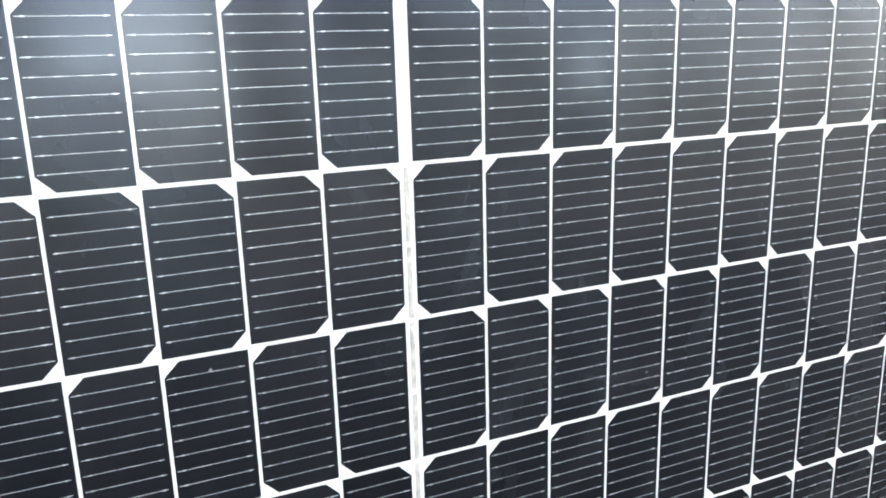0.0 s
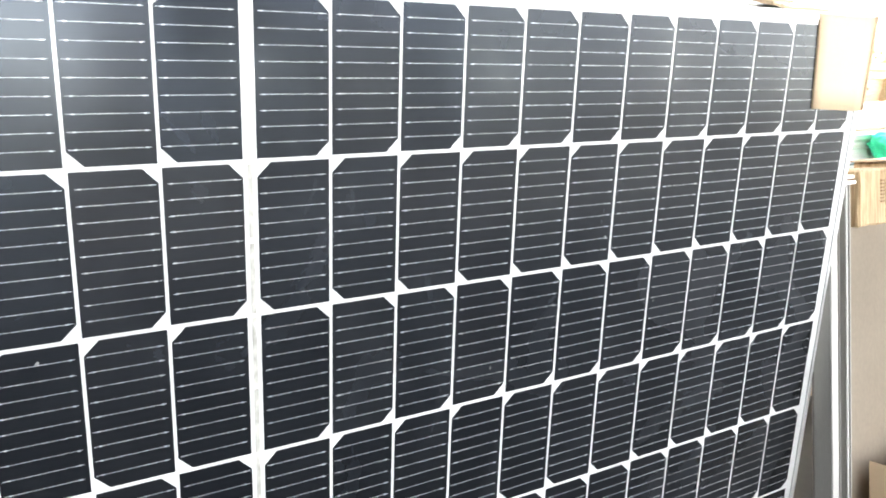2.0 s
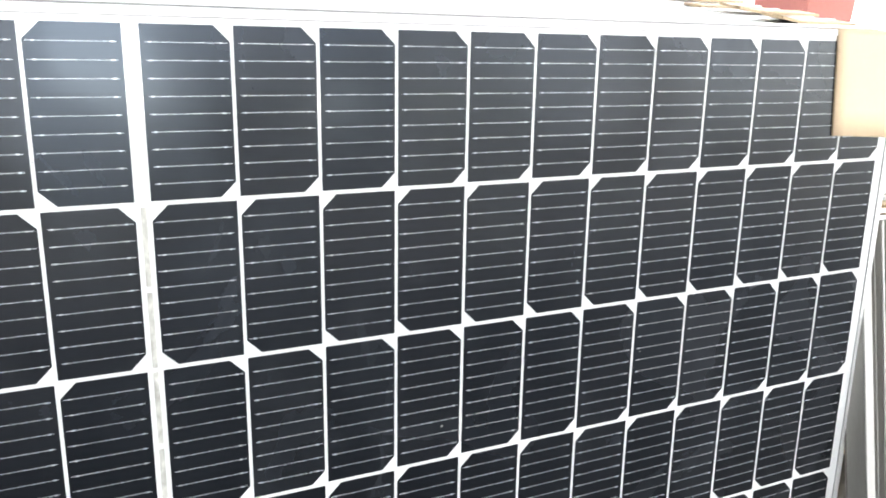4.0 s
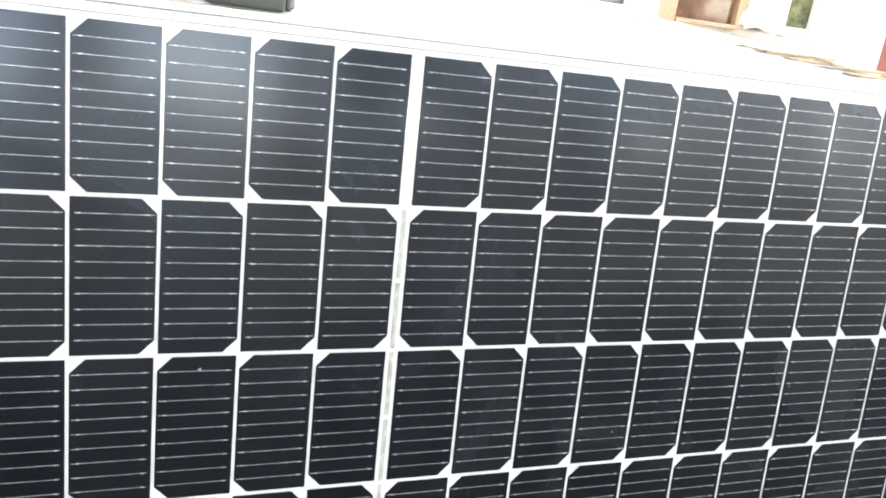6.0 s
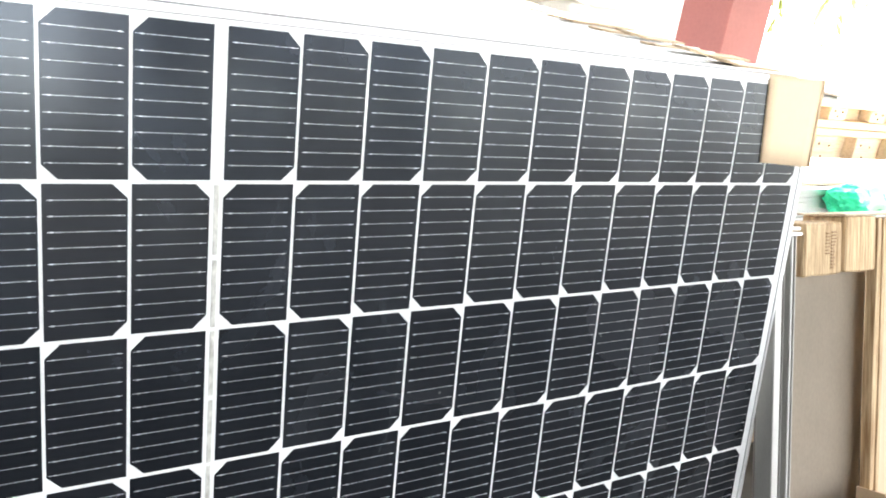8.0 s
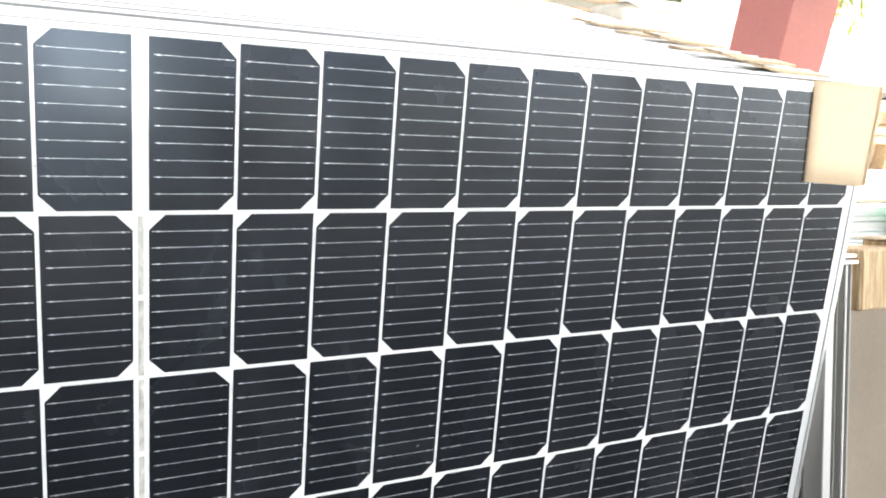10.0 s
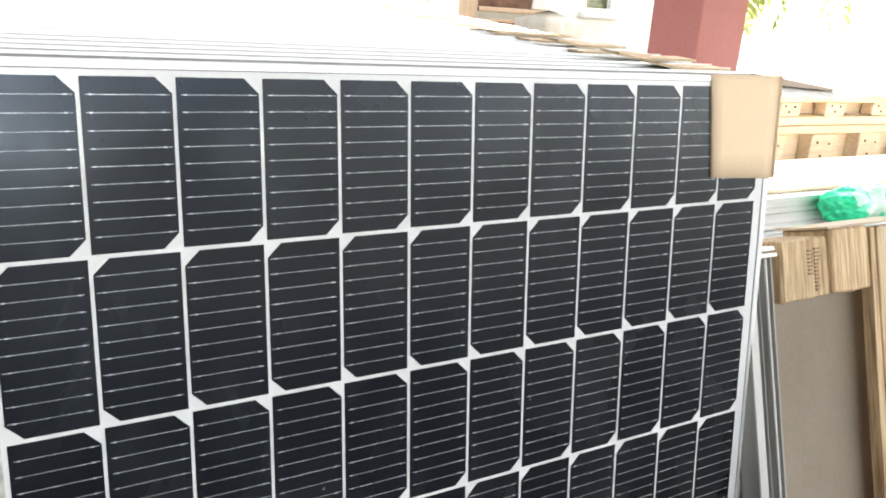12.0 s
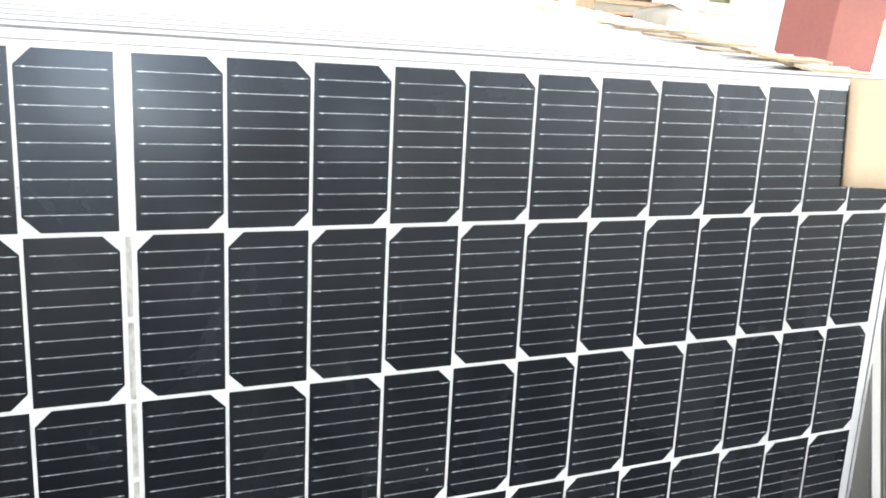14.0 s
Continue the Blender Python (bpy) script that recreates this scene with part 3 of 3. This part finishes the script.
# ---------------------------------------------------------------- pallet stack with a tarpaulin
LEVEL = 0.1655
pallet_rng = random.Random(5)
NAIL = bmesh.new()
bmesh.ops.create_cone(NAIL, cap_ends=True, segments=8, radius1=0.0042, radius2=0.0036, depth=0.004, matrix=Matrix.Rotation(radians(90), 4, "X"))
NAIL = mesh_from("nail", NAIL, M_INK)
for lv in range(6):
    z0 = GZ + lv * LEVEL
    p = thing("wooden_pallet", Matrix.Translation((2.03, 0.906, z0)), "pale wooden block pallet lying in a stack of pallets", "pallet", "stacked pallets")
    for i in range(3):
        part("bottom_board", rough_block(-0.02, 0.0 + 0.34 * i, 0.0, 1.18, 0.12 + 0.34 * i, 0.026, lv * 9 + i, 0.002, 3), M_WOOD_H, p)
    off = pallet_rng.uniform(-0.03, 0.03) + (0.035 if lv == 5 else 0)
    for row, shift in ((0.004, 0.0), (0.155, 0.115), (0.42, 0.0), (0.80, 0.0)):
        for i in range(5 if shift == 0 else 4):
            x0 = 0.045 + off + shift + 0.238 * i + pallet_rng.uniform(-0.012, 0.012)
            wd = pallet_rng.choice((0.095, 0.10, 0.13))
            z1 = 0.1365 if lv < 5 else 0.070
            part("pallet_block", rough_block(x0, row, 0.0265, x0 + wd, row + (0.045 if row < 0.1 else 0.13), z1, lv * 31 + i, 0.003, 2), M_WOOD_H, p)
            if lv > 3 and row < 0.1:
                for q in range(3):
                    nail = part("nail", NAIL, None, p)
                    nail.matrix_basis = Matrix.Translation((x0 + wd * (0.25, 0.7, 0.45)[q], row - 0.001, 0.0265 + (z1 - 0.0265) * (0.75, 0.7, 0.35)[q]))
    if lv > 3:
        part("stringer", rough_block(0.0, 0.0500, 0.0265, 1.15, 0.066, z1, lv * 13, 0.002, 3), M_WOOD_H, p)
    zt = 0.1370 if lv < 5 else 0.0705
    for i in range(5):
        y0 = 0.0 + 0.21 * i
        part("deck_board", rough_block(-0.03, y0, zt, 1.17, y0 + 0.17, zt + 0.026, 200 + lv * 7 + i, 0.002, 3), M_WOOD_H, p)

bm = bmesh.new()
NX, NY = 44, 30
grid = []
for j in range(NY + 1):
    row = []
    for i in range(NX + 1):
        u, q = i / NX, j / NY
        x, y = 1.95 + 1.55 * u, 0.886 + 1.2 * q
        z = 0.941 + 0.012 * noise.noise(Vector((x * 4, y * 4, 0))) + 0.010 * abs(noise.noise(Vector((x * 9, y * 3, 2))))
        if q < 0.06:
            z -= 0.038 * (1 - q / 0.06) * (0.8 + 0.5 * noise.noise(Vector((x * 6, 0, 0))))
        if u > 0.78:
            z -= 0.9 * (u - 0.78) ** 1.3
        row.append((x, y, max(z, 0.02)))
    grid.append(row)
single("tarpaulin", bent_sheet(grid, 0.003), M_TARP, Matrix.Identity(4), "white tarpaulin spread over the top of the pallet stack", "tarpaulin")
bm = block(-0.20, 0, 0, 0.17, 0.5, 0.026)
for v in bm.verts:
    if v.co.x > 0 and v.co.z > 0.01:
        v.co.z = 0.006                        # thick end takes in the shadow under the lifted sheet, tapering to the other
    v.co.z -= 0.055 * (v.co.x + 0.20)
single("fibre_sheet_and_shadow", bm, M_SLATE, Matrix.Translation((2.22, 0.900, 0.949)),
       "dark grey fibre-cement sheet on the tarpaulin, its wedge taking in the shadow beneath", "sheet")

# ---------------------------------------------------------------- maroon column
column = thing("column", Matrix.Translation((-0.063, -0.0435, GZ)), "maroon painted concrete column standing behind the panel stack", "column", kind="structure")
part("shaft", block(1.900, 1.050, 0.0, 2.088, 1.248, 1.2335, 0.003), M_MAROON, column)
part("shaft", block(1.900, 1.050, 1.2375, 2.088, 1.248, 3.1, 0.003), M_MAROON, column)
part("joint", block(1.9015, 1.0515, 1.234, 2.0865, 1.2465, 1.237), M_JOINT, column, "thin pale joint line")

# ---------------------------------------------------------------- unseen roof slab and walls, added to shape light and reflections
# very dark, so the added slab and walls mirror as dark areas
M_BLOCKER = material("dark_blocker_grey", (0.07, 0.07, 0.072), 0.85, 0, (0.05, 0.05, 0.052), 1.2, (1, 1, 1), 0.7, 0.06, 50, 0.2)
# unseen slab added to keep the floor and the near stack in shade
single("ceiling", block(-6.0, -3.2, 3.096, 16.0, 1.56, 3.22), M_BLOCKER, Matrix.Identity(4), "unseen dark slab added overhead to shade the yard", "ceiling", kind="structure")
# added rear wall; its openings become the bright patches mirrored in the cells
REAR = -7.0
rear_blocker = bmesh.new()
x = -6.0
for a, b, low, high in ((-2.6, -1.25, 1.20, 2.5), (-0.45, 0.95, 1.15, 2.5), (2.2, 2.75, 1.15, 1.50), (3.5, 3.9, 1.15, 1.50),
                         (4.9, 5.9, 1.25, 2.0), (7.4, 8.6, 1.25, 2.1), (10.5, 12.5, 1.25, 2.2)):
    block(x, REAR - 0.2, GZ, a, REAR, 2.7, bm=rear_blocker)
    block(a, REAR - 0.2, GZ, b, REAR, low, bm=rear_blocker)
    block(a, REAR - 0.2, high, b, REAR, 2.7, bm=rear_blocker)
    x = b
block(x, REAR - 0.2, GZ, 16.0, REAR, 2.7, bm=rear_blocker)
single("wall_rear", rear_blocker, M_BLOCKER, Matrix.Identity(4), "unseen dark wall added behind, its openings mirrored in the cells", "wall", kind="structure")

# unseen wall added to take light off faces turned left
single("wall_left", block(-3.4, REAR + 0.004, GZ, -3.2, 3.24, 3.09), M_BLOCKER, Matrix.Identity(4), "unseen dark wall added to cut light from the left", "wall", kind="structure")

# ---------------------------------------------------------------- house behind
WY = 3.40
openings = [(1.55, 2.42, 1.118, 2.15), (2.575, 3.185, 0.80, 2.15), (3.44, 3.72, 1.133, 2.15)]
house = thing("house", Matrix.Translation((-0.173, -0.143, GZ + 0.0)), "white rendered house wall with wooden-framed windows", "house")
wall = bmesh.new()
x = -4.0
for a, b, z0, z1 in openings:
    block(x, WY, 0, a, WY + 0.2, 3.2, bm=wall)
    block(a, WY, 0, b, WY + 0.2, z0, bm=wall)
    block(a, WY, z1, b, WY + 0.2, 3.2, bm=wall)
    x = b
block(x, WY, 0, 4.75, WY + 0.2, 3.2, bm=wall)
block(4.55, WY + 0.2, 0, 4.75, WY + 4, 3.2, bm=wall)
block(-4.0, WY + 0.2, 0, -3.8, WY + 4, 3.2, bm=wall)
block(-4.0, WY + 3.8, 0, 4.75, WY + 4.0, 3.2, bm=wall)
bmesh.ops.remove_doubles(wall, verts=wall.verts, dist=1e-5)
part("wall", wall, M_WHITE, house)
part("roof", block(-4.2, WY - 0.35, 3.2, 4.95, WY + 4.2, 3.35, 0.01), M_SLATE, house)
for k, (a, b, z0, z1) in enumerate(openings):
    fm = M_FRAME_WOOD if k == 1 else M_WHITE
    left, t, low = (0.135, 0.06, 0.06) if k == 1 else (0.05, 0.035, 0.02)
    win = part("window", block(a, WY + 0.02, z0, a + left, WY + 0.11, z1, 0.004), fm, house)
    part("frame", block(b - t, WY + 0.02, z0, b, WY + 0.11, z1, 0.004), fm, win)
    part("frame", block(a + left, WY + 0.02, z0, b - t, WY + 0.11, z0 + low, 0.004), fm, win)
    part("frame", block(a + left, WY + 0.02, z1 - 0.05, b - t, WY + 0.11, z1, 0.004), fm, win)
    glass_low = z0 + low
    if k == 1:
        part("rail", block(a + left, WY + 0.01, 1.090, b - t, WY + 0.10, 1.116, 0.004), fm, win)
        part("rail", block(a + left, WY + 0.01, 1.035, b - t, WY + 0.10, 1.052, 0.003), fm, win)
        part("lower_panel", block(a + left, WY + 0.045, z0 + low, b - t, WY + 0.06, 1.034), M_FRAME_DARK, win, "dark stained lower panel")
        part("middle_panel", block(a + left, WY + 0.035, 1.053, b - t, WY + 0.06, 1.089), M_COVER, win, "pale weathered middle panel")
        part("bracket", block(b - t - 0.035, WY - 0.02, 1.040, b - t + 0.008, WY + 0.009, 1.078, 0.008, segments=2), M_FRAME_DARK, win)
        glass_low = 1.117
    part("pane", block(a + left, WY + 0.06, glass_low, b - t, WY + 0.066, z1 - 0.05), (M_GREY_GLASS, M_BROWN_GLASS, M_LEAFY_GLASS)[k], win)
    part("sill", block(a - 0.03, WY - 0.06, z0 - 0.04, b + 0.03, WY + 0.02, z0 - 0.001, 0.006), fm, win)

# ---------------------------------------------------------------- covered thing in front of the house
def draped(half_x, half_y, z0, z1, folds, depth, flare, crown):
    """A cover hanging over a boxy thing, with upright folds that fade towards its rounded top."""
    bm = bmesh.new()
    rings = []
    for i in range(26):
        t = i / 25
        r = 1.0 if t < crown else math.sqrt(max(0.0, 1 - ((t - crown) / (1 - crown)) ** 2)) * 0.97 + 0.03
        ring = []
        for k in range(72):
            a = 2 * math.pi * k / 72
            c, s_ = math.cos(a), math.sin(a)
            sq = (abs(c) ** 4 + abs(s_) ** 4) ** -0.25
            fold = 1 + depth * math.sin(folds * a + 0.8 * math.sin(3 * t)) * (1 - 0.6 * t) + 0.03 * noise.noise(Vector((c * 3, s_ * 3, t * 4)))
            wide = 1 + flare * (1 - t)
            ring.append(bm.verts.new((half_x * sq * c * r * fold * wide, half_y * sq * s_ * r * fold * wide, z0 + (z1 - z0) * t)))
        rings.append(ring)
    for a, b in zip(rings, rings[1:]):
        for k in range(72):
            bm.faces.new((a[k], a[(k + 1) % 72], b[(k + 1) % 72], b[k])).smooth = True
    bm.faces.new(rings[0][::-1])
    bm.faces.new(rings[-1])
    return bm


machine = thing("covered_machine", Matrix.Translation((2.335, 2.36, GZ)), "boxy machine under a pale grey ribbed plastic cover", "machine")
part("cover", draped(0.118, 0.13, 0.0, 1.118, 13, 0.05, 0.5, 0.975), M_COVER, machine)
part("cap", draped(0.055, 0.06, 1.1185, 1.205, 5, 0.03, 0.25, 0.55), M_TARP, machine, "rounded white cap")
for i, (x, y, hgt) in enumerate(((2.675, 2.32, 1.035), (2.835, 2.36, 1.085))):
    bm = bmesh.new()
    bmesh.ops.create_icosphere(bm, subdivisions=4, radius=1)
    for v in bm.verts:
        d = v.co.copy()
        sq = (abs(d.x) ** 3 + abs(d.y) ** 3 + abs(d.z) ** 3) ** (-1 / 3)
        v.co = Vector((d.x * (0.078, 0.062)[i] * sq, d.y * 0.09 * sq, (d.z * sq + 1) * hgt / 2)) * (1 + 0.04 * noise.noise(d * 3 + Vector((i, 0, 0))))
    for f in bm.faces:
        f.smooth = True
    single("sack", bm, M_TARP, Matrix.Translation((x, y, GZ)), "full pale woven sack standing before the house", "sack", "sacks by the house")


# ---------------------------------------------------------------- palms
def palm(x, y, trunk_h, fronds, length, seed, droop):
    rg = random.Random(seed)
    p = thing("palm_tree", Matrix.Translation((x, y, GZ)), "sunlit palm tree with yellow-green drooping fronds", "tree", "palms")
    part("trunk", tube([(0.05 * math.sin(i), 0.04 * math.cos(i * 1.3), trunk_h * i / 9) for i in range(10)], lambda t: 0.11 - 0.04 * t, 12), M_TRUNK, p)
    crown = bmesh.new()
    for f in range(fronds):
        az = 2 * math.pi * f / fronds + rg.uniform(-0.2, 0.2)
        el = rg.uniform(0.1, 1.0)
        spine = []
        pos, e = Vector((0, 0, trunk_h)), el
        for i in range(15):
            spine.append(pos.copy())
            step = length / 14
            pos = pos + Vector((math.cos(az) * math.cos(e), math.sin(az) * math.cos(e), math.sin(e))) * step
            e -= droop * (0.6 + 0.08 * i) / 10
        tube(spine, lambda t: 0.016 - 0.012 * t, 5, crown)
        for i in range(2, 15):
            d = (spine[min(i + 1, 14)] - spine[i - 1]).normalized()
            side = d.cross(Vector((0, 0, 1))).normalized()
            up = side.cross(d)
            ln = length * 0.30 * math.sin(math.pi * (0.18 + 0.78 * i / 15))
            for sgn in (-1, 1):
                for half in (0, 0.5):
                    b0 = spine[i] + d * half * length / 14
                    tip = b0 + side * sgn * ln * 0.85 + d * ln * 0.5 - Vector((0, 0, 1)) * ln * rg.uniform(0.25, 0.6)
                    mid = (b0 + tip) / 2 + up * 0.03
                    wd = d * 0.022
                    a1, a2, m1, m2, t1 = (crown.verts.new(q) for q in (b0 - wd * 0.5, b0 + wd * 0.5, mid - wd, mid + wd, tip))
                    crown.faces.new((a1, a2, m2, m1))
                    crown.faces.new((m1, m2, t1))
    part("crown", crown, M_LEAF, p)
    return p


palm(7.08, 3.04, 1.85, 14, 1.5, 2, 1.5)
palm(5.63, 4.55, 1.6, 13, 1.0, 7, 1.5)
